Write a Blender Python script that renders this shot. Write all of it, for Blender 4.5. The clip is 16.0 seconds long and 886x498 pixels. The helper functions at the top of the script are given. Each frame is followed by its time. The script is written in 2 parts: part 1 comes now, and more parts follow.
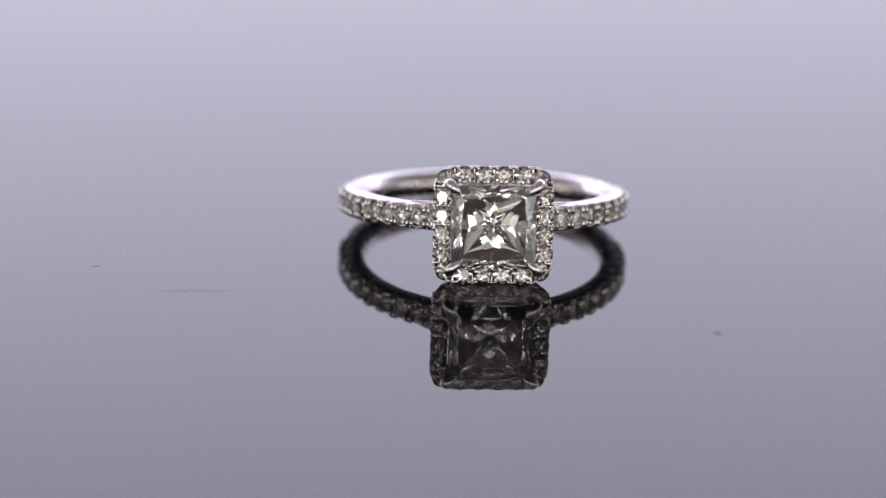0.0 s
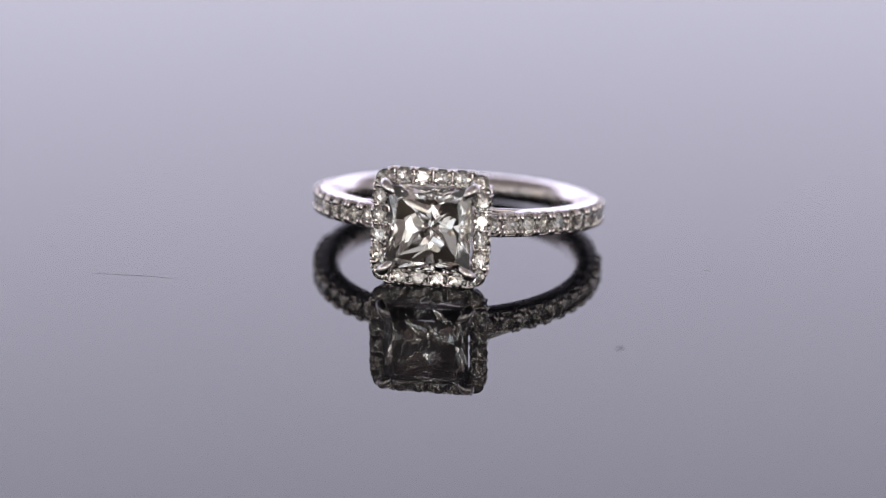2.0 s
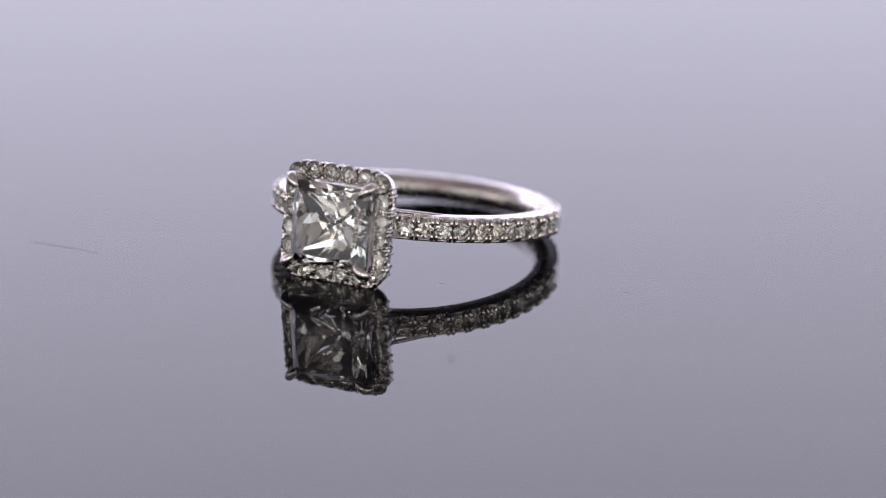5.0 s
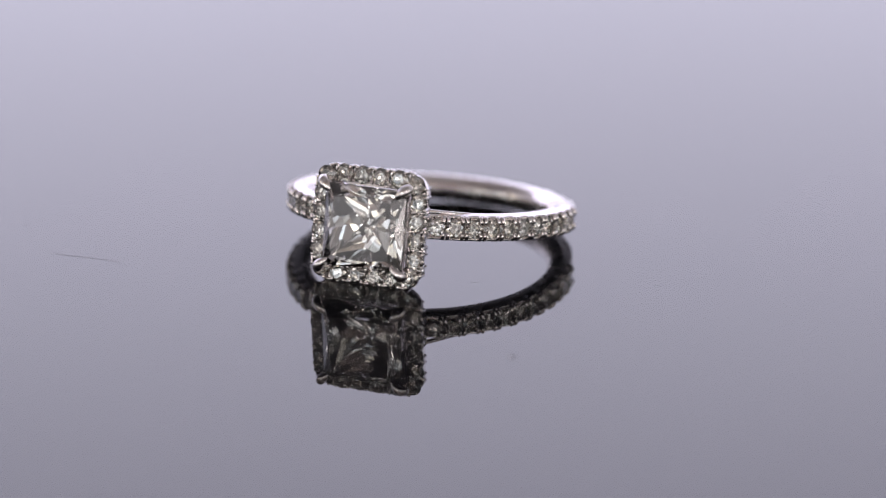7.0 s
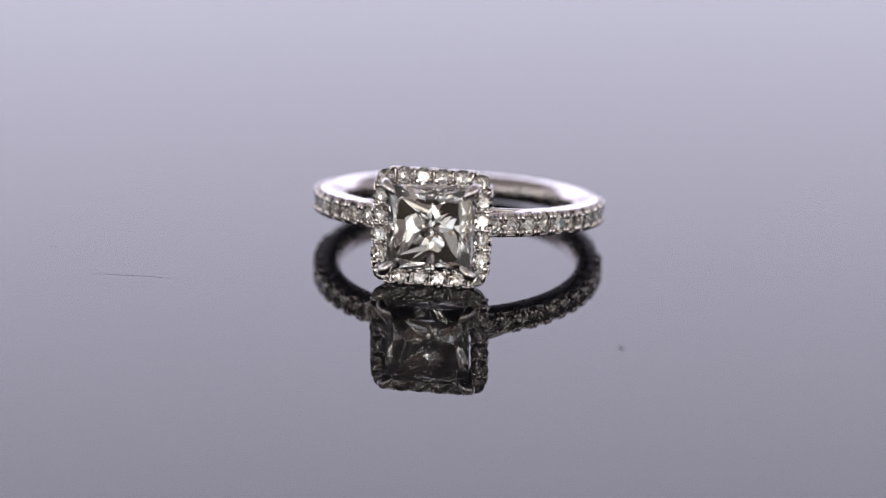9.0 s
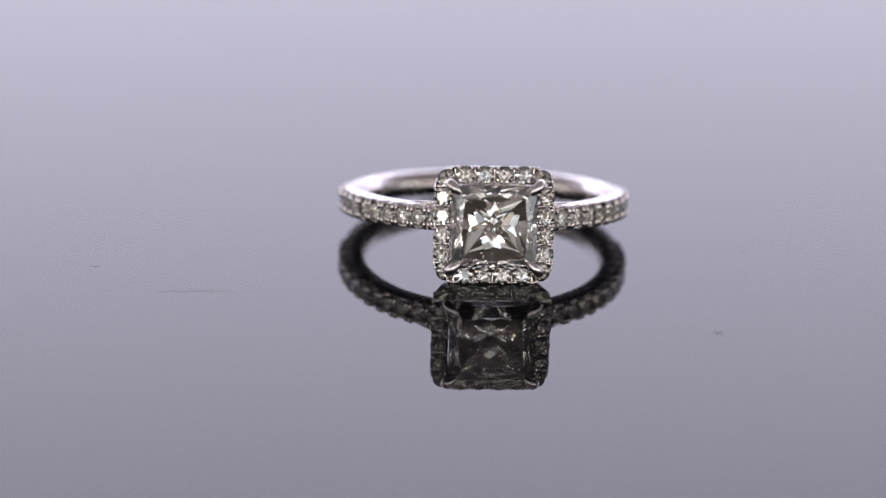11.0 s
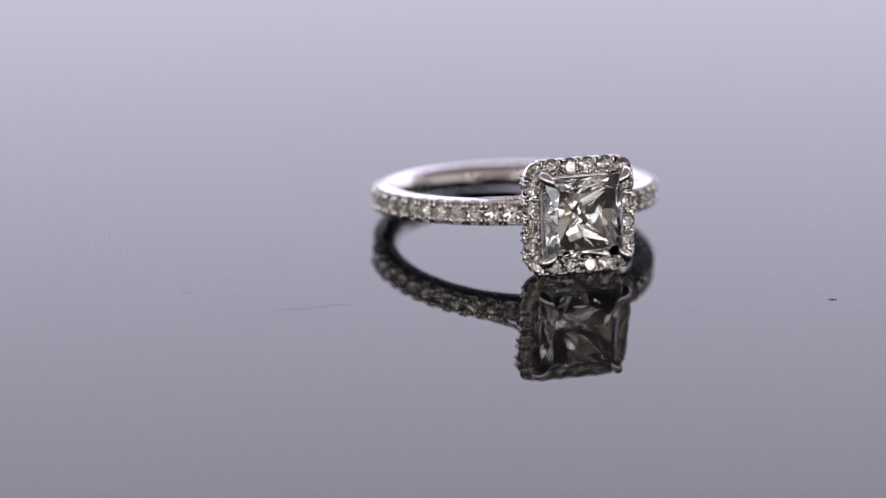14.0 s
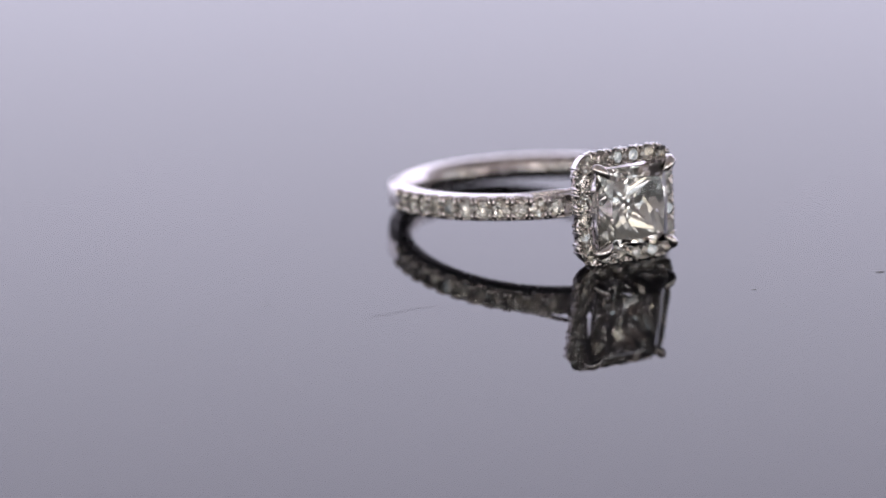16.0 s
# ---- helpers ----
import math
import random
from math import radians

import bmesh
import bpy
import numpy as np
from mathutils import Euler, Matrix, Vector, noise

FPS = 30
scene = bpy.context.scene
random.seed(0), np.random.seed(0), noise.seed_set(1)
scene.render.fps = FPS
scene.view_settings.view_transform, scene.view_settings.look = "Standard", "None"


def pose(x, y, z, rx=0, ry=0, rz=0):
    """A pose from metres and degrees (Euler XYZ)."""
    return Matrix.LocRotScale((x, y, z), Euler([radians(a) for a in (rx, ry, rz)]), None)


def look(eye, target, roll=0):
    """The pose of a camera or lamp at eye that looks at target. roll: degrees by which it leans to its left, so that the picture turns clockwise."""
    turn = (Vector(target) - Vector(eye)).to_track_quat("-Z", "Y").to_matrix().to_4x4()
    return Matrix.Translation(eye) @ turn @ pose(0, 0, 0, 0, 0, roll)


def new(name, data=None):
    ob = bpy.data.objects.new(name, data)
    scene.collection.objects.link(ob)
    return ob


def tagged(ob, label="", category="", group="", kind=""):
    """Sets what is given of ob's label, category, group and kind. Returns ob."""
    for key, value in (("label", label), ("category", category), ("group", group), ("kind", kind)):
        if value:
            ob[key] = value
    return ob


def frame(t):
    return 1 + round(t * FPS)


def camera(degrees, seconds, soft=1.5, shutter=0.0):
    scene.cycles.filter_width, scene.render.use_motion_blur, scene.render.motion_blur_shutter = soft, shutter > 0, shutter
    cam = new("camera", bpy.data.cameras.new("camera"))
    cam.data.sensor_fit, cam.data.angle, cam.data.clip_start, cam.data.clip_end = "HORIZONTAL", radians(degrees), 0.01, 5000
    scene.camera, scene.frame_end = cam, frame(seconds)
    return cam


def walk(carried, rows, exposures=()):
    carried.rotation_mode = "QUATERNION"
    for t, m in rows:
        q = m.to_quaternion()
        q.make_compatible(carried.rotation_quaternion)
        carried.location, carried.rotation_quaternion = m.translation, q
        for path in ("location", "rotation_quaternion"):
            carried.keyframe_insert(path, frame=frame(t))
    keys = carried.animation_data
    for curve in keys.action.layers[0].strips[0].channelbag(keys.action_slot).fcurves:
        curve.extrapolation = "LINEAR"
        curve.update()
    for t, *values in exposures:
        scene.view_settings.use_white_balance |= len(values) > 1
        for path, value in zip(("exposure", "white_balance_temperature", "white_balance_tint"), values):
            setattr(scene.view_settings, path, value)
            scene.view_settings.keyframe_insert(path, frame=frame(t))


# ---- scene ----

MM = 0.001

# camera: a macro lens on a tripod; only the turntable turns
cam = camera(15.57, 16.0, soft=1.1)
CAM = pose(0, -0.2329, 0.06633, 90 - 16.791, 0, -0.778) @ pose(0, 0, 0, 0, 0, 1.426)
walk(cam, [(0.0, CAM), (16.0, CAM)])
cam.data.dof.use_dof = True
cam.data.dof.focus_distance = 0.2227
cam.data.dof.aperture_fstop = 17.5

# the turntable's angle, in degrees, by the second: it swings back just before the sixth second
SWING = [(0.0, 0.0), (1.5, -8.74), (3.5, -20.16), (5.35, -30.8), (5.47, -31.2), (5.6, -30.8), (7.0, -22.83), (9.0, -11.47),
         (12.5, 8.80), (14.5, 20.84), (16.0, 29.79)]
TIMES = [0.5 * k for k in range(33)] + [5.35, 5.47, 5.6]


def turned(t):
    for (t0, a0), (t1, a1) in zip(SWING, SWING[1:]):
        if t <= t1:
            return a0 + (a1 - a0) * (t - t0) / (t1 - t0)
    return SWING[-1][1]


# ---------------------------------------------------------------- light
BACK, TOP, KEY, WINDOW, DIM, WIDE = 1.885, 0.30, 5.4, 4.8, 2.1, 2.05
world = bpy.data.worlds.new("studio")
scene.world = world
world.use_nodes = True
world.node_tree.nodes["Background"].inputs["Color"].default_value = (0.80, 0.80, 0.85, 1)
world.node_tree.nodes["Background"].inputs["Strength"].default_value = 0.05
scene.view_settings.exposure = 0.0


# ---------------------------------------------------------------- materials
def material(name):
    m = bpy.data.materials.new(name)
    m.use_nodes = True
    return m, m.node_tree.nodes, m.node_tree.links, m.node_tree.nodes["Principled BSDF"]


def noisy(nodes, links, scale, detail=4.0):
    co = nodes.new("ShaderNodeTexCoord")
    n = nodes.new("ShaderNodeTexNoise")
    n.inputs["Scale"].default_value, n.inputs["Detail"].default_value = scale, detail
    links.new(co.outputs["Object"], n.inputs["Vector"])
    return n


def ramp(nodes, links, source, low, high, a=0.3, b=0.7):
    r = nodes.new("ShaderNodeMapRange")
    r.inputs["From Min"].default_value, r.inputs["From Max"].default_value = a, b
    r.inputs["To Min"].default_value, r.inputs["To Max"].default_value = low, high
    links.new(source.outputs["Fac"], r.inputs["Value"])
    return r


def white_gold(name, rough, scratch):
    m, nodes, links, b = material(name)
    b.inputs["Base Color"].default_value = (0.85, 0.80, 0.79, 1)
    b.inputs["Metallic"].default_value = 1.0
    links.new(ramp(nodes, links, noisy(nodes, links, 900), rough * 0.7, rough * 1.6).outputs["Result"], b.inputs["Roughness"])
    bump = nodes.new("ShaderNodeBump")
    bump.inputs["Strength"].default_value, bump.inputs["Distance"].default_value = scratch, 0.00002
    links.new(noisy(nodes, links, 3500, 2).outputs["Fac"], bump.inputs["Height"])
    links.new(bump.outputs["Normal"], b.inputs["Normal"])
    return m


def diamond(name, tint):
    """Clear colourless stone."""
    m, nodes, links, b = material(name)
    out = nodes["Material Output"]
    nodes.remove(b)
    g = nodes.new("ShaderNodeBsdfGlass")
    g.inputs["Color"].default_value = (*tint, 1)
    g.inputs["Roughness"].default_value = 0.0
    g.inputs["IOR"].default_value = 2.417
    links.new(g.outputs[0], out.inputs["Surface"])
    return m


def acrylic():
    m, nodes, links, b = material("black_acrylic")
    b.inputs["Base Color"].default_value = (0.012, 0.012, 0.014, 1)
    b.inputs["IOR"].default_value = 1.40
    links.new(ramp(nodes, links, noisy(nodes, links, 60), 0.004, 0.010).outputs["Result"], b.inputs["Roughness"])
    return m


def glow(name, colour, strength, mottle=0.0, scale=8.0):
    m, nodes, links, b = material(name)
    b.inputs["Base Color"].default_value = (0.3, 0.3, 0.3, 1)
    b.inputs["Emission Color"].default_value = (*colour, 1)
    b.inputs["Emission Strength"].default_value = strength
    if mottle:
        r = ramp(nodes, links, noisy(nodes, links, scale, 2), strength * (1 - mottle), strength * (1 + mottle))
        links.new(r.outputs["Result"], b.inputs["Emission Strength"])
    return m


def backdrop_glow():
    """The backdrop glows by itself; falloff to its right, foot and top is put into the emission."""
    m, nodes, links, b = material("self_lit_backdrop")
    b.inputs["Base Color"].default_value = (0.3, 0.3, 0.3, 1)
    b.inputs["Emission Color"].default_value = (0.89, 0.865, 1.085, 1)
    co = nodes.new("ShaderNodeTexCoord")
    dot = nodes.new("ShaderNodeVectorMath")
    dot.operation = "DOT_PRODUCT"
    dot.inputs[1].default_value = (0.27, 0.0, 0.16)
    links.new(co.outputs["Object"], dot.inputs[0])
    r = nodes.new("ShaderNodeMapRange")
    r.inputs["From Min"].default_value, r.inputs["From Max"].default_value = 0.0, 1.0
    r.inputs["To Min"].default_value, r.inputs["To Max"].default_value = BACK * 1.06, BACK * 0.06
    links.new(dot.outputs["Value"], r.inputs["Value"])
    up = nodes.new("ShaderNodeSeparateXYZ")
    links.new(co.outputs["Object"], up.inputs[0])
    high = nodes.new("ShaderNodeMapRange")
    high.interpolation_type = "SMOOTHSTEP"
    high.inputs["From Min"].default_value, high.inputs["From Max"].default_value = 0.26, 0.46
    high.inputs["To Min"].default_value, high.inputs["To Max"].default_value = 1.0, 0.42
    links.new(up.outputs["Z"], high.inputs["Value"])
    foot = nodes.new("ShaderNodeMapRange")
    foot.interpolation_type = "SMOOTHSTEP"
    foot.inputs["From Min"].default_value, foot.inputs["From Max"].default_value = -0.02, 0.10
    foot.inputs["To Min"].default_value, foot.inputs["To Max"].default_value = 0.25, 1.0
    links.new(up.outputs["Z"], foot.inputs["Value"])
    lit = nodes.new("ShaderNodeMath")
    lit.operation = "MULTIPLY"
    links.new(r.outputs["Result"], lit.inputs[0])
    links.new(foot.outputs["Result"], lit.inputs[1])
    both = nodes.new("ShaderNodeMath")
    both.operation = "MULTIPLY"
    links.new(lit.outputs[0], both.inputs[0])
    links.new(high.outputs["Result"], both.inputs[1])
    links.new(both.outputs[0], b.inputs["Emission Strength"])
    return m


def fill_cells(name, strength, cell):
    """Glow of an added fill panel: made-up warm and cool cells in staggered rows with dark webs between them."""
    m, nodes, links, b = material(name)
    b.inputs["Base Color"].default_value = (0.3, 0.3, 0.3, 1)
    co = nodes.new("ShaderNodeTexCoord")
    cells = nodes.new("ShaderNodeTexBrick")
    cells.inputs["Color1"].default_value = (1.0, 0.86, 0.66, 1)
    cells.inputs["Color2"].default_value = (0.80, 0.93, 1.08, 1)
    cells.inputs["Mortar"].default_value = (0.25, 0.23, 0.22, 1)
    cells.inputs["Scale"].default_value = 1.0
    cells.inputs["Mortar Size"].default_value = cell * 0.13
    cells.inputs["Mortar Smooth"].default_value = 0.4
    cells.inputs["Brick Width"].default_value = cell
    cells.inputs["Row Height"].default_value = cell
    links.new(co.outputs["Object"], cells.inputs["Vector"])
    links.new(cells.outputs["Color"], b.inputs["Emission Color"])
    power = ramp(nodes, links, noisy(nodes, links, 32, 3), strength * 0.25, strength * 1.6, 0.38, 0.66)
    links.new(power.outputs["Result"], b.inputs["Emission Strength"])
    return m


def plain(name, colour, rough=0.6):
    m, nodes, links, b = material(name)
    b.inputs["Roughness"].default_value = rough
    mix = nodes.new("ShaderNodeMix")
    mix.data_type = "RGBA"
    mix.inputs["A"].default_value = (*[c * 0.88 for c in colour], 1)
    mix.inputs["B"].default_value = (*[min(1, c * 1.08) for c in colour], 1)
    links.new(noisy(nodes, links, 40).outputs["Fac"], mix.inputs["Factor"])
    links.new(mix.outputs["Result"], b.inputs["Base Color"])
    return m


GOLD = white_gold("white_gold_polished", 0.20, 0.10)
BRIGHT = white_gold("white_gold_bright_cut", 0.06, 0.05)
STONE = diamond("diamond_clear", (1.0, 0.997, 0.99))
MELEE = diamond("diamond_small", (0.925, 0.915, 0.90))
PLATE = acrylic()
LINT = plain("grey_lint", (0.28, 0.28, 0.29), 0.9)
CLOTH = plain("black_cloth", (0.02, 0.02, 0.022), 0.9)
TABLE = plain("table_laminate", (0.55, 0.54, 0.53), 0.6)
WALL = plain("studio_wall", (0.66, 0.63, 0.60), 0.9)
TAN = plain("tan_wall", (0.68, 0.58, 0.50), 0.9)
BACKDROP_GLOW = backdrop_glow()
TOP_FILL = glow("top_fill_sheet", (1.0, 0.97, 0.97), TOP)
KEYLIGHT = glow("bright_diffuser", (1.0, 0.94, 0.91), KEY, 0.06, 18)
SIDE_FILL = fill_cells("side_fill_cells", 2.0, 0.05)
VEIL_FILL = glow("veil_fill_sheet", (1.0, 0.96, 0.97), 0.5, 0.4, 40)
SIDELIGHT = glow("side_diffuser", (1.0, 0.90, 0.89), WINDOW, 0.08, 18)
DIMLIGHT = glow("dim_diffuser", (1.0, 0.94, 0.93), DIM, 0.15, 25)
WIDE_FILL = fill_cells("wide_fill_cells", WIDE, 0.032)


# ---------------------------------------------------------------- mesh tools
def part(name, bm, mat, parent=None, label="", smooth=False):
    me = bpy.data.meshes.new(name)
    bmesh.ops.recalc_face_normals(bm, faces=bm.faces[:])
    bm.to_mesh(me)
    bm.free()
    me.materials.append(mat)
    for f in me.polygons:
        f.use_smooth = smooth
    ob = new(name, me)
    ob.parent = parent
    if label:
        tagged(ob, label)
    return ob


def again(name, ob, parent, m):
    """Another piece on the same mesh."""
    o = new(name, ob.data)
    o.parent = parent
    o.matrix_basis = m
    return o


def box(size, at=(0, 0, 0), bevel=0.0):
    bm = bmesh.new()
    bmesh.ops.create_cube(bm, size=1, matrix=Matrix.Translation(at) @ Matrix.Diagonal((*size, 1)))
    if bevel:
        bmesh.ops.bevel(bm, geom=bm.edges[:], offset=bevel, segments=2, affect="EDGES", profile=0.5)
    return bm


def tube(path, radii, segs=10, flat=1.0):
    """A round rod along a path, closed at its ends, with its own radius at each point."""
    bm = bmesh.new()
    path = [Vector(p) for p in path]
    rings = []
    side = None
    for k, p in enumerate(path):
        d = (path[min(k + 1, len(path) - 1)] - path[max(k - 1, 0)]).normalized()
        if side is None:
            side = d.orthogonal().normalized()
        side = (side - d * side.dot(d)).normalized()
        up = d.cross(side)
        rings.append([bm.verts.new(p + radii[k] * (math.cos(a) * side + flat * math.sin(a) * up))
                      for a in (2 * math.pi * j / segs for j in range(segs))])
    for a, b in zip(rings, rings[1:]):
        for j in range(segs):
            bm.faces.new((a[j], a[(j + 1) % segs], b[(j + 1) % segs], b[j]))
    bm.faces.new(rings[0][::-1])
    bm.faces.new(rings[-1])
    return bm


def cut_gem(planes, size):
    """A faceted stone: what is left of a block when each plane (normal, distance) has cut it."""
    bm = bmesh.new()
    bmesh.ops.create_cube(bm, size=size * 4)
    for n, d in planes:
        n = Vector(n).normalized()
        geom = bm.verts[:] + bm.edges[:] + bm.faces[:]
        cut = bmesh.ops.bisect_plane(bm, geom=geom, plane_co=n * d, plane_no=n, clear_outer=True, dist=size * 1e-5)
        edges = [e for e in cut["geom_cut"] if isinstance(e, bmesh.types.BMEdge)]
        if edges:
            bmesh.ops.holes_fill(bm, edges=edges, sides=0)
    bmesh.ops.remove_doubles(bm, verts=bm.verts[:], dist=size * 1e-4)
    return bm


def facet(az, slope, point):
    """A plane that faces the compass angle az and leans slope degrees from level, through a point."""
    a, s = radians(az), radians(slope)
    n = Vector((math.sin(abs(s)) * math.cos(a), math.sin(abs(s)) * math.sin(a), math.cos(s) if slope > 0 else -math.cos(s)))
    return n, n.dot(Vector(point))


def brilliant(r):
    g, planes = 0.02 * r, []
    top = 0.30 * r
    planes.append(((0, 0, 1), top))
    for k in range(16):
        planes.append(facet(k * 22.5, 90, (r * math.cos(radians(k * 22.5)), r * math.sin(radians(k * 22.5)), 0)))
    for k in range(8):
        a = radians(k * 45)
        planes.append(facet(k * 45, 34, (r * math.cos(a), r * math.sin(a), g)))
        planes.append(facet(k * 45, -41, (r * math.cos(a), r * math.sin(a), -g)))
        b = radians(k * 45 + 22.5)
        planes.append(facet(k * 45 + 22.5, 24, (0.575 * r * math.cos(b), 0.575 * r * math.sin(b), top)))
        for side in (-1, 1):
            c = k * 45 + 22.5 + 8.5 * side
            planes.append(facet(c, 40, (r * math.cos(b), r * math.sin(b), g * 0.6)))
            planes.append(facet(c, -43.0, (r * math.cos(b), r * math.sin(b), -g * 0.6)))
    return cut_gem(planes, r)


def split(ridge, turns):
    """Each step of a stone's ridge broken into two that lean a little apart: starts, ends and turns."""
    points, angles = [ridge[0]], []
    for k, ((r0, z0), (r1, z1)) in enumerate(zip(ridge, ridge[1:])):
        points += [((r0 + r1) / 2 - 0.0025 * (z1 - z0), (z0 + z1) / 2 + 0.0025 * (r1 - r0)), (r1, z1)]
        before, after = turns[max(k - 1, 0)], turns[min(k + 1, len(turns) - 1)]
        angles += [turns[k] + 0.3 * (before - turns[k]), turns[k] + 0.3 * (after - turns[k])]
    return points, points[1:], angles


def princess(h, crown, deep):
    """A square stone: a wide table, slightly bowed crown sides and pavilion chevrons that meet on the diagonals."""
    g = 0.03 * h
    cutter = np.random.RandomState(168)
    planes = [((0, 0, 1), crown)]
    for q in range(4):
        az = 90 * q
        rot = Matrix.Rotation(radians(az), 3, "Z")
        planes.append(facet(az, 90, rot @ Vector((h, 0, 0))))
        planes.append(facet(az + 45, 90, rot @ Vector((h, h, 0)) * 0.965))
        for s in (-1, 1):
            planes.append(facet(az + 1.05 * s, 45.28, rot @ Vector((h, s * h, g))))
            planes.append(facet(az + (4.80 + q) * s, 37.60, rot @ Vector((0.86 * h, 0.86 * s * h, 0.52 * crown))))
            planes.append(facet(az + 22.41 * s, 25.06, rot @ Vector((0.735 * h, 0.68 * s * h, crown))))
            # the ridge on the diagonal, from the corner down to the culet
            ridge = [(1.0, 0.0), (0.9411, -0.0861), (0.779, -0.2868), (0.7029, -0.3752), (0.6014, -0.4771), (0.4761, -0.5953), (0.3916, -0.6732), (0.2935, -0.7598), (0.2229, -0.8182), (0.0, -1.0)]
            for (r0, z0), (r1, z1), turn in zip(*split(ridge, (1.36, 5.38, 10.77, 11.21, 15.05, 22.45, 25.3, 34.6, 42.01))):
                p0 = rot @ Vector((h * r0, s * h * r0, deep * z0 - g))
                p1 = rot @ Vector((h * r1, s * h * r1, deep * z1 - g))
                a = radians(az + turn * s + cutter.uniform(-1.878, 1.878))
                level = Vector((-math.sin(a), math.cos(a), 0))
                n = (p1 - p0).cross(level)
                if n.z > 0:
                    n = -n
                n.normalize()
                planes.append((n, n.dot(p0)))
    return cut_gem(planes, h)


def rounded(half, r, n=8):
    """A rounded square, counter-clockwise: points, outward normals and the length along it."""
    pts = []
    for q in range(4):
        c = Matrix.Rotation(radians(90 * q), 2) @ Vector((half - r, half - r))
        for k in range(n + 1):
            a = radians(90 * q + 90 * k / n)
            d = Vector((math.cos(a), math.sin(a)))
            pts.append((c + r * d, d))
    return pts


def along(half, r, s):
    """The point and normal at the share s (0 to 1) of a rounded square's length, from the middle of its first corner."""
    side, arc = 2 * (half - r), math.pi / 2 * r
    d = (s % 1.0) * 4 * (side + arc) + arc / 2
    q, d = divmod(d, side + arc)
    rot = Matrix.Rotation(radians(90 * (q % 4)), 2)
    if d < arc:
        a = d / r
        n = Vector((math.cos(a), math.sin(a)))
        return rot @ (Vector((half - r, half - r)) + r * n), rot @ n
    return rot @ Vector((half - r - (d - arc), half)), rot @ Vector((0, 1))


# ---------------------------------------------------------------- the studio
def panel(name, size, at, facing, mat, label, category, kind=""):
    """A thin upright or hanging sheet in a slim frame."""
    ob = new(name)
    w, h = size
    sheet = part("diffuser", box((w, h, 0.004)), mat, ob)
    for s in (-1, 1):
        part("frame_bar", box((0.006, h + 0.012, 0.010), (s * (w / 2 + 0.003), 0, -0.002), 0.001), CLOTH, ob)
        part("frame_bar", box((w, 0.006, 0.010), (0, s * (h / 2 + 0.003), -0.002), 0.001), CLOTH, ob)
    ob.matrix_basis = look(at, facing) @ pose(0, 0, 0, 0, 180, 0)
    tagged(ob, label, category, kind=kind)
    return ob


def studio():
    z0 = -0.022
    tagged(part("table_top", box((1.7, 1.6, 0.03), (0, -0.1, z0 - 0.015)), TABLE), "plain light grey table top", "table", kind="structure")
    tagged(part("backdrop", box((1.5, 0.01, 0.62), (0, 0.55, z0 + 0.31)), BACKDROP_GLOW), "pale lavender backdrop, glowing by itself, falloff put into its emission", "backdrop", kind="structure")
    tagged(part("wall_back", box((1.72, 0.02, 1.2), (0, 0.58, z0 + 0.6)), WALL), "plain grey studio wall", "wall", kind="structure")
    tagged(part("wall_front", box((1.72, 0.02, 1.2), (0, -0.9, z0 + 0.6)), TAN), "plain warm off-white studio wall", "wall", kind="structure")
    for s, n in ((-1, "wall_left"), (1, "wall_right")):
        tagged(part(n, box((0.02, 1.46, 1.2), (s * 0.85, -0.16, z0 + 0.6)), WALL), "plain grey studio wall", "wall", kind="structure")
    tagged(part("ceiling", box((1.72, 1.52, 0.02), (0, -0.16, z0 + 1.21)), WALL), "plain grey ceiling", "ceiling", kind="structure")
    # added overhead fill, out of view, for highlights on metal and stones
    panel("top_fill_panel", (0.9, 0.8), (0, -0.2, 1.188), (0, -0.02, 0), TOP_FILL, "dim white fill panel added over the turntable", "lamp")

    def stand(az, dist, width, height, mat, label, lift=0.006):
        a = radians(az)
        x, y = 0.010 + dist * math.sin(a), -0.020 - dist * math.cos(a)
        z = z0 + height / 2 + lift
        ob = panel("light_panel", (width, height), (x, y, z), (0.010, -0.020, z), mat, label, "lamp")
        tagged(ob, group="light panels round the turntable")
        if lift > 0.01:
            for s in (-1, 1):
                part("leg", box((0.006, lift + 0.01, 0.008), (s * width * 0.42, -height / 2 - lift / 2 - 0.002, -0.008), 0.001), CLOTH, ob)

    stand(-0.6, 0.52, 0.030, 0.06, DIMLIGHT, "small dim diffuser standing on the table")
    stand(-11.7, 0.52, 0.051, 0.20, KEYLIGHT, "narrow bright light panel standing on the table")
    stand(47.6, 0.52, 0.042, 0.20, SIDELIGHT, "narrow warm white light panel standing on the table")
    # added fill panels, out of view: they give the stones more light to return
    stand(-43.0, 0.52, 0.400, 0.19, WIDE_FILL, "wide soft fill panel on two legs, added to brighten the stones", 0.05)
    stand(27.0, 0.52, 0.230, 0.19, WIDE_FILL, "wide soft fill panel on two legs, added to brighten the stones", 0.05)
    stand(-4.0, 0.57, 0.360, 0.19, WIDE_FILL, "wide soft fill panel on two legs, added to brighten the stones", 0.05)
    # added unseen dim sheets whose reflection lightens the centre stone's table
    stand(-43.0, 0.505, 0.400, 0.045, VEIL_FILL, "low dim fill diffuser added on the table to veil the stone")
    stand(27.0, 0.505, 0.230, 0.045, VEIL_FILL, "low dim fill diffuser added on the table to veil the stone")
    # added side fill, out of view, for facets that would turn dark
    stand(74.0, 0.52, 0.420, 0.19, SIDE_FILL, "dimmer wide fill panel standing on the table, added to brighten the stones")
    stand(-84.0, 0.52, 0.300, 0.19, SIDE_FILL, "dimmer wide fill panel standing on the table, added to brighten the stones")


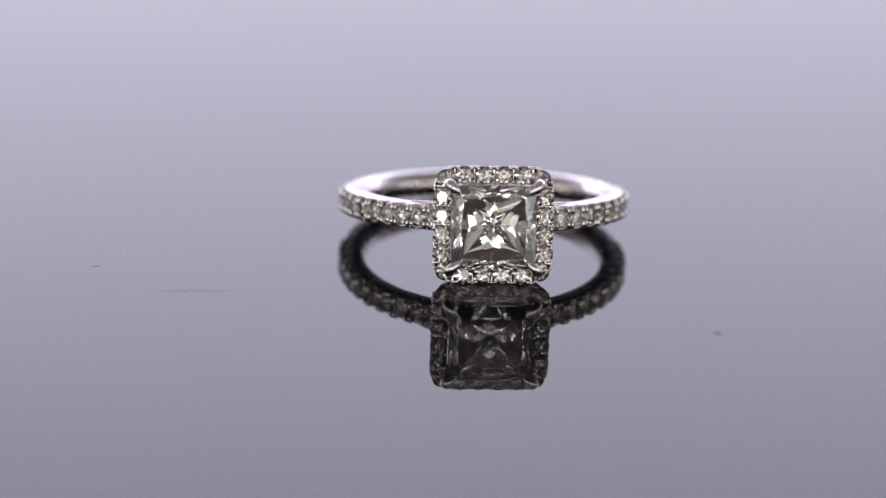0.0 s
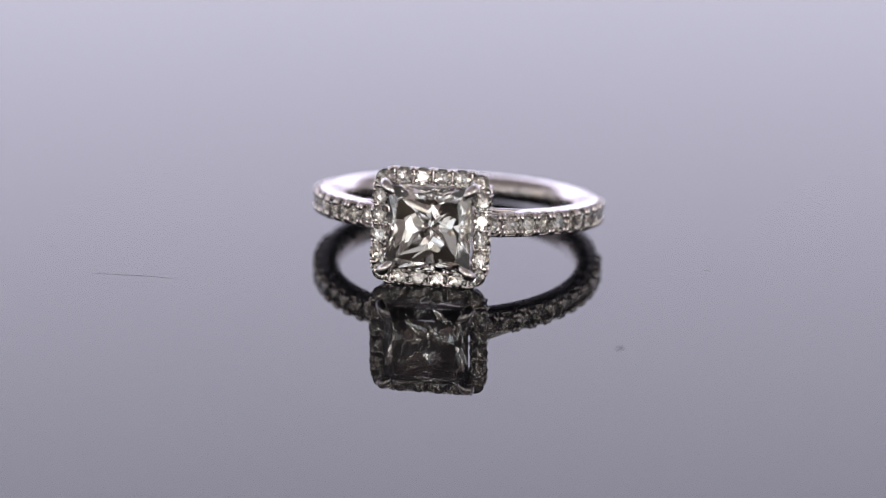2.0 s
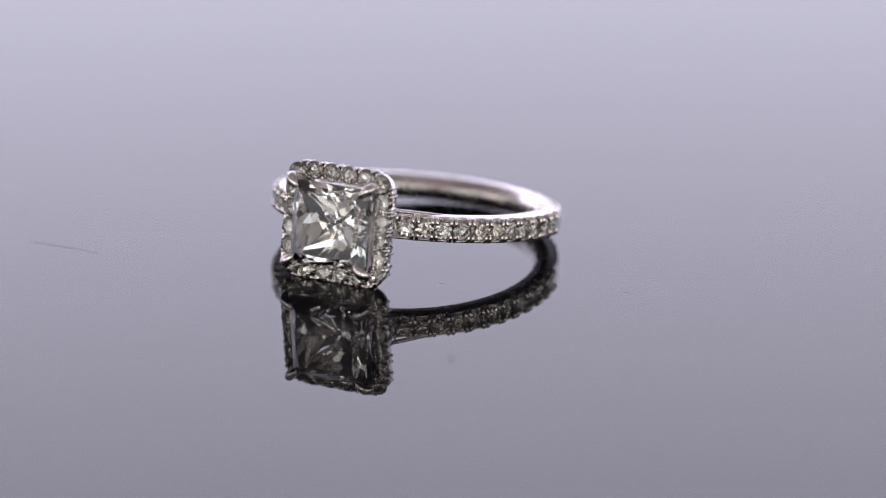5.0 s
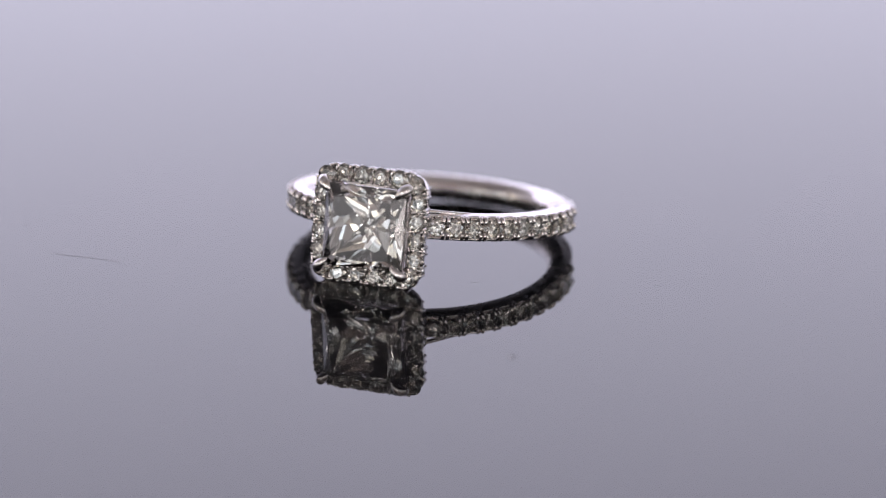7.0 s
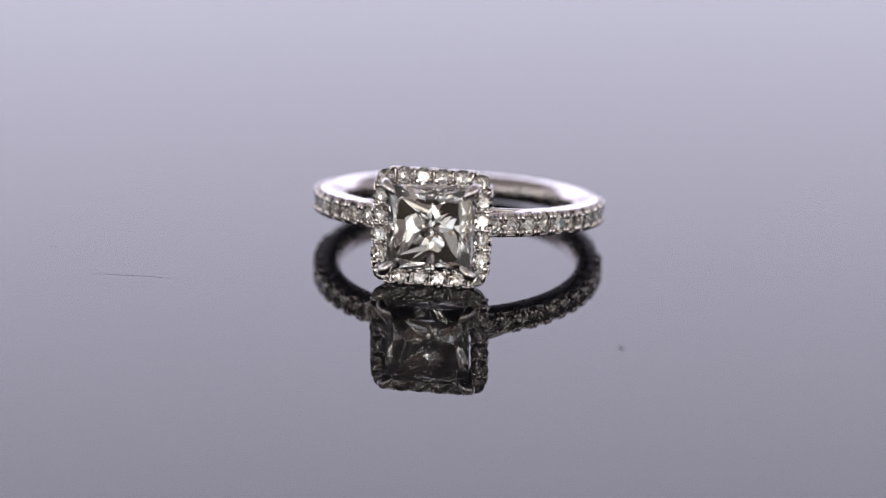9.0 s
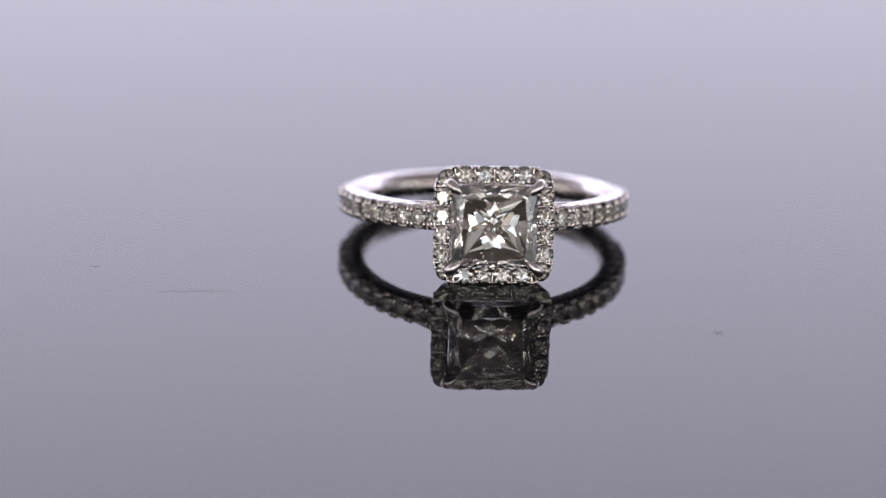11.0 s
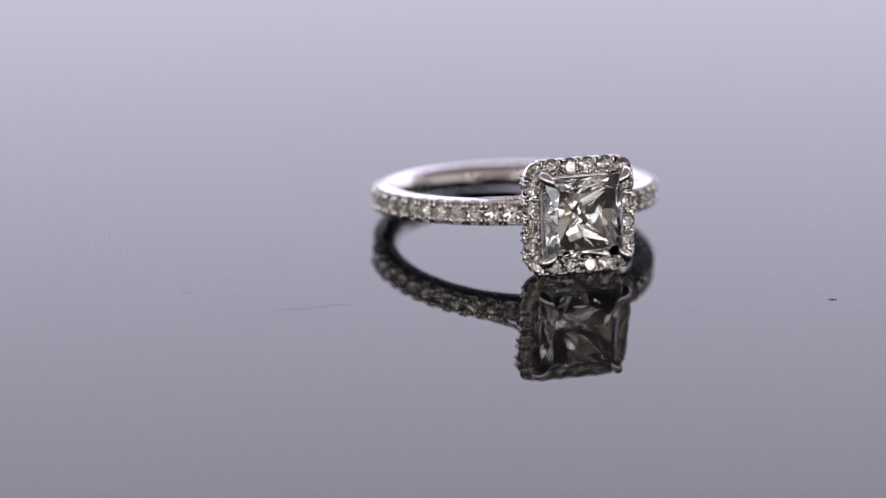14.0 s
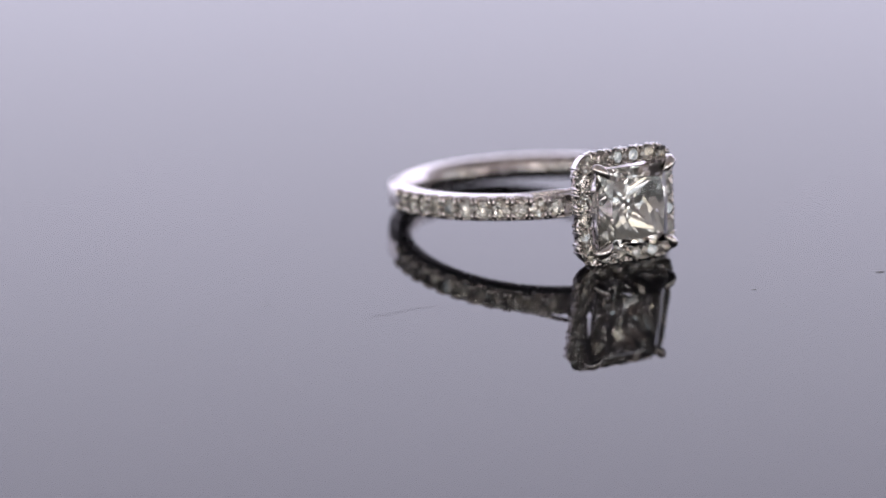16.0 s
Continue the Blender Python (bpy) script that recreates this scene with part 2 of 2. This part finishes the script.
# ---------------------------------------------------------------- the turntable's plate and its lint
def plate():
    bm = bmesh.new()
    bmesh.ops.create_cone(bm, cap_ends=True, segments=160, radius1=0.105, radius2=0.105, depth=0.008, matrix=Matrix.Translation((0, 0, -0.004)))
    rim = [e for e in bm.edges if abs(e.verts[0].co.z - e.verts[1].co.z) < 1e-6]
    bmesh.ops.bevel(bm, geom=rim, offset=0.0006, segments=2, affect="EDGES", profile=0.5)
    under = bmesh.new()
    bmesh.ops.create_cone(under, cap_ends=True, segments=96, radius1=0.07, radius2=0.07, depth=0.014, matrix=Matrix.Translation((0, 0, -0.015)))
    tagged(part("turntable_base", under, CLOTH), "plain black turntable base under the plate", "turntable", kind="structure")
    ob = part("turntable_plate", bm, PLATE)
    return tagged(ob, "round glossy black acrylic turntable plate, slowly turning", "turntable")


def lint(name, points, thick, label):
    """A fibre or speck that lies on the plate, points in millimetres."""
    path = [(x * MM, y * MM, thick * MM) for x, y in points]
    n = len(path)
    radii = [thick * MM * (0.35 if k in (0, n - 1) else 1.0) for k in range(n)]
    return tagged(part(name, tube(path, radii, 6), LINT, smooth=True), label, "dust")


# ---------------------------------------------------------------- the ring
R_OUT, R_IN, HALF_W = 10.23, 8.38, 0.96      # the shank, millimetres
HALO, GIRDLE, HALO_W = 4.08, 2.86, 12.55   # half widths of halo and centre stone; the halo's height from the ring's centre


def head(u, v, w):
    """A place on the head: u across, v along the finger, w outwards from the ring's centre, in millimetres."""
    return Vector((u * 1.016, -w, v * 1.0)) * MM


HEAD = Matrix(((1, 0, 0, 0), (0, 0, -1, 0), (0, 1, 0, 0), (0, 0, 0, 1)))     # head axes u, v, w as columns


def seat(u, v, w, spin=0.0):
    return Matrix.Translation(head(u, v, w)) @ HEAD @ Matrix.Rotation(radians(spin), 4, "Z")


def on_shank(deg, r, z):
    """The frame on the shank at an angle from the head: across, along the finger, outwards."""
    a = radians(deg)
    out = Vector((math.sin(a), -math.cos(a), 0))
    m = Matrix((Vector((math.cos(a), math.sin(a), 0)), Vector((0, 0, 1)), out)).transposed().to_4x4()
    return Matrix.Translation((out * r + Vector((0, 0, z))) * MM) @ m


def bead_mesh(r, length):
    """A short claw with a domed tip, standing along z, its tip at z = 0."""
    path = [(0, 0, -length), (0, 0, -0.75 * r), (0, 0, -0.35 * r), (0, 0, -0.1 * r), (0, 0, 0)]
    return tube([Vector(p) * MM for p in path], [k * r * MM for k in (1, 1, 0.85, 0.5, 0.15)], 8)


def shank_mesh():
    """The band: a channel for the small stones along the shoulders, full and softly rounded at the back."""
    bm = bmesh.new()
    n, rings = 720, []
    for k in range(n):
        deg = -180 + 360 * k / n
        a = abs(deg)
        near = 1 - abs(2 * (((a - PAVE[0]) / PAVE_STEP + 0.5) % 1.0) - 1)
        deep = (0.14 + 0.58 * near if a > 14 else 0.72) if a < 100 else 0.0
        scallop = 0.05 * math.cos(2 * math.pi * (a - PAVE[0]) / PAVE_STEP) if a < 100 else 0.0
        w = HALF_W
        back = max(0.0, min(1.0, (a - 100) / 15))
        lip = 0.22
        rim = R_OUT - 0.12 - scallop
        crown = 0.16 * back
        prof = [(R_IN + 0.42 * (z / 0.82) ** 2, z) for z in (-0.6, -0.4, -0.2, 0, 0.2, 0.4, 0.6)]
        prof += [(R_IN + 0.32, w - 0.20), (R_IN + 0.55, w - 0.05), (R_IN + 0.95, w), (rim - 0.34, w - 0.05),
                (rim - 0.10 - crown, w - 0.15 - 0.10 * back), (rim, w - lip), (rim - deep + 0.6 * crown, w - lip - 0.04), (rim - deep + crown, 0.0),
                (rim - deep + 0.6 * crown, -w + lip + 0.04), (rim, -w + lip), (rim - 0.10 - crown, -w + 0.15 + 0.10 * back), (rim - 0.34, -w + 0.05),
                (R_IN + 0.95, -w), (R_IN + 0.55, -w + 0.05), (R_IN + 0.32, -w + 0.20)]
        c, s = math.sin(radians(deg)), -math.cos(radians(deg))
        rings.append([bm.verts.new(Vector((c * r, s * r, z)) * MM) for r, z in prof])
    m = len(rings[0])
    for k in range(n):
        a, b = rings[k], rings[(k + 1) % n]
        for j in range(m):
            bm.faces.new((a[j], a[(j + 1) % m], b[(j + 1) % m], b[j]))
    return bm


PAVE, PAVE_STEP = [22.0 + 7.35 * k for k in range(11)], 7.35


def halo_mesh():
    """The square frame: a channel with scalloped outer wall, open in the middle for the centre stone."""
    bm = bmesh.new()
    n, rings = 320, []
    for k in range(n):
        s = k / n
        dip = 0.19 * (0.5 + 0.5 * math.cos(2 * math.pi * 20 * s)) ** 0.6
        near = 1 - abs(2 * ((20 * s + 0.5) % 1.0) - 1)
        seat_w = HALO_W - 0.20 - 0.58 * near
        p, d = along(HALO - 0.62, 0.85, s)
        prof = [(0.26, 11.35), (0.42 - dip * 0.2, 11.5), (0.54 - dip * 0.7, 11.75), (0.61 - dip, HALO_W - 0.42), (0.60 - dip, HALO_W - 0.16), (0.52 - dip, HALO_W - 0.12), (0.47 - dip, HALO_W - 0.26),
                (0.36 - 0.3 * dip, seat_w), (0.0, seat_w - 0.04 * near), (-0.40, seat_w), (-0.46, HALO_W - 0.20), (-0.56, HALO_W - 0.14), (-0.60, HALO_W - 0.30), (-0.60, 11.5), (-0.45, 11.35)]
        rings.append([bm.verts.new(head(*(p + d * o), w)) for o, w in prof])
    m = len(rings[0])
    for k in range(n):
        a, b = rings[k], rings[(k + 1) % n]
        for j in range(m):
            bm.faces.new((a[j], a[(j + 1) % m], b[(j + 1) % m], b[j]))
    return bm


LEANING = {6: -7.9, 7: -7.0}      # two halo stones are set a little askew


def ring():
    rng = random.Random(5)
    ob = new("diamond_ring")
    tagged(ob, "white gold halo ring with square diamond, lying on its side", "ring")

    shank = part("shank", shank_mesh(), GOLD, ob, "polished white gold band with stone-set shoulders", smooth=True)
    halo = part("halo_frame", halo_mesh(), BRIGHT, ob, "scalloped white gold frame", smooth=True)

    # the centre stone with its four claws
    stone = part("center_diamond", princess(GIRDLE * MM, 0.77 * MM, 3.589 * MM), STONE, ob, "clear square-cut diamond with chevron facets")
    stone.matrix_basis = seat(0, 0, 13.24) @ Matrix.Diagonal((1.01, 0.985, 1.0, 1.0))
    for sx in (-1, 1):
        for sy in (-1, 1):
            path = [(1.35, 9.9), (2.05, 11.2), (2.72, 12.5), (2.98, 13.2), (3.00, 13.62), (2.90, 13.86), (2.70, 13.97), (2.46, 13.97), (2.26, 13.92)]
            radii = [0.42, 0.40, 0.37, 0.36, 0.37, 0.38, 0.34, 0.23, 0.07]
            part("prong", tube([head(sx * c, sy * c, w) for c, w in path], [r * MM for r in radii], 12), BRIGHT, ob, smooth=True)

    # gallery under the head
    rail = []
    for k in range(49):
        p, d = along(2.25, 0.7, k / 48)
        rail.append(head(p.x, p.y, 11.1))
    part("gallery_rail", tube(rail, [0.28 * MM] * 49, 8), GOLD, ob, smooth=True)
    for sx in (-1, 1):
        for sz in (1,):
            part("shoulder_rail", tube([Vector(p) * MM for p in ((sx * 6.6, -6.6, sz * 0.74), (sx * 5.3, -7.8, sz * 0.86), (sx * 4.0, -9.0, sz * 1.0), (sx * 2.5, -10.3, sz * 1.15))],
                                       [0.14 * MM, 0.16 * MM, 0.16 * MM, 0.16 * MM], 8), GOLD, ob, smooth=True)

    # the halo's small stones and claws
    gem = claw = small = None
    for k in range(20):
        p, d = along(HALO - 0.62, 0.85, k / 20)
        tilt = Matrix.Rotation(radians(rng.uniform(-4.5, 4.5)), 4, "X") @ Matrix.Rotation(radians(rng.uniform(-4.5, 4.5)), 4, "Y")
        if k in LEANING:
            tilt = Matrix.Rotation(radians(LEANING[k]), 4, "Y")
        m = seat(p.x, p.y, HALO_W - 0.10) @ tilt @ Matrix.Rotation(radians(rng.uniform(0, 45)), 4, "Z")
        if gem is None:
            gem = part("halo_diamond", brilliant(0.635 * MM), MELEE, halo)
            gem.matrix_basis = m
        else:
            again("halo_diamond", gem, halo, m)
        for off, o, kind in ((-0.17, 0.46, 0), (0.17, 0.46, 0), (0.0, -0.47, 1)):
            p, d = along(HALO - 0.62, 0.85, (k + 0.5 + off) / 20)
            p = p + d * o
            m = seat(p.x, p.y, HALO_W + 0.03 + rng.uniform(-0.02, 0.03))
            if kind == 0:
                if claw is None:
                    claw = part("claw", bead_mesh(0.13, 0.95), BRIGHT, halo, smooth=True)
                    claw.matrix_basis = m
                else:
                    again("claw", claw, halo, m)
            elif small is None:
                small = part("claw", bead_mesh(0.15, 0.7), BRIGHT, halo, smooth=True)
                small.matrix_basis = m
            else:
                again("claw", small, halo, m)

    # the shoulders' small stones and claws
    tab = tube([Vector(p) * MM for p in ((0, 0.24, -0.45), (0, 0.20, -0.18), (0, 0.10, -0.05), (0, -0.06, 0.02), (0, -0.18, 0.0), (0, -0.25, -0.10))],
               [r * MM for r in (0.12, 0.14, 0.14, 0.13, 0.11, 0.05)], 8)
    bead = part("claw", tab, BRIGHT, shank, smooth=True)
    bead.matrix_basis = on_shank(PAVE[0] - PAVE_STEP / 2, R_OUT + 0.06, 0.62)
    for side in (-1, 1):
        for k, deg in enumerate(PAVE):
            tilt = Matrix.Rotation(radians(rng.uniform(-4.0, 4.0)), 4, "X") @ Matrix.Rotation(radians(rng.uniform(-4.0, 4.0)), 4, "Y")
            again("shoulder_diamond", gem, shank, on_shank(side * deg, R_OUT - 0.08, 0) @ Matrix.Rotation(rng.uniform(0, 0.8), 4, "Z") @ tilt)
            for off in (0.37, 0.63):
                for sz in (-1, 1):
                    again("claw", bead, shank, on_shank(side * (deg + off * PAVE_STEP), R_OUT + 0.08 + rng.uniform(-0.03, 0.02), sz * 0.53)
                          @ Matrix.Rotation(radians(90 - 90 * sz + rng.uniform(-12, 12)), 4, "Z"))
    return ob


studio()
disc = plate()
diamond_ring = ring()
LINT_PIECES = [
    lint("fibre", [(-16.65, -24.42), (-15.6, -24.30), (-14.6, -24.25), (-13.4, -24.10), (-12.1, -24.02), (-10.9, -24.10)], 0.0065, "fine grey fibre lying on the black plate"),
    lint("dust_speck", [(20.62, -30.86), (20.85, -31.0), (21.05, -30.98), (21.22, -31.12)], 0.029, "small grey dust speck on the black plate"),
    lint("dust_speck", [(12.45, -17.22), (12.75, -17.30), (12.95, -17.22), (13.1, -17.40)], 0.008, "tiny curled dust thread on the black plate"),
    lint("dust_speck", [(-21.5, -18.95), (-21.2, -19.1), (-20.95, -18.95), (-20.75, -19.12)], 0.009, "tiny curled dust thread on the black plate"),
    lint("dust_speck", [(10.35, -30.40), (10.55, -30.5), (10.75, -30.44)], 0.014, "tiny dust crumb on the black plate"),
    lint("dust_speck", [(-28.4, -20.85), (-28.0, -20.95), (-27.5, -20.9)], 0.003, "short faint fibre on the black plate"),
    lint("dust_speck", [(24.1, -12.25), (24.4, -12.32), (24.6, -12.25)], 0.008, "tiny dust crumb on the black plate"),
]
RESTING = [(piece, pose(0, 0, 0)) for piece in LINT_PIECES] + [
    (disc, pose(0, 0, 0)),
    (diamond_ring, pose(5.873 * MM, -8.313 * MM, 2.33 * MM, 0, 0, 1.851) @ pose(0, 0, 0, -7.85, 0, 0)),
]


def motions():
    for ob, rest in RESTING:
        walk(ob, [(t, pose(0, 0, 0, 0, 0, turned(t)) @ rest) for t in sorted(TIMES)])


motions()
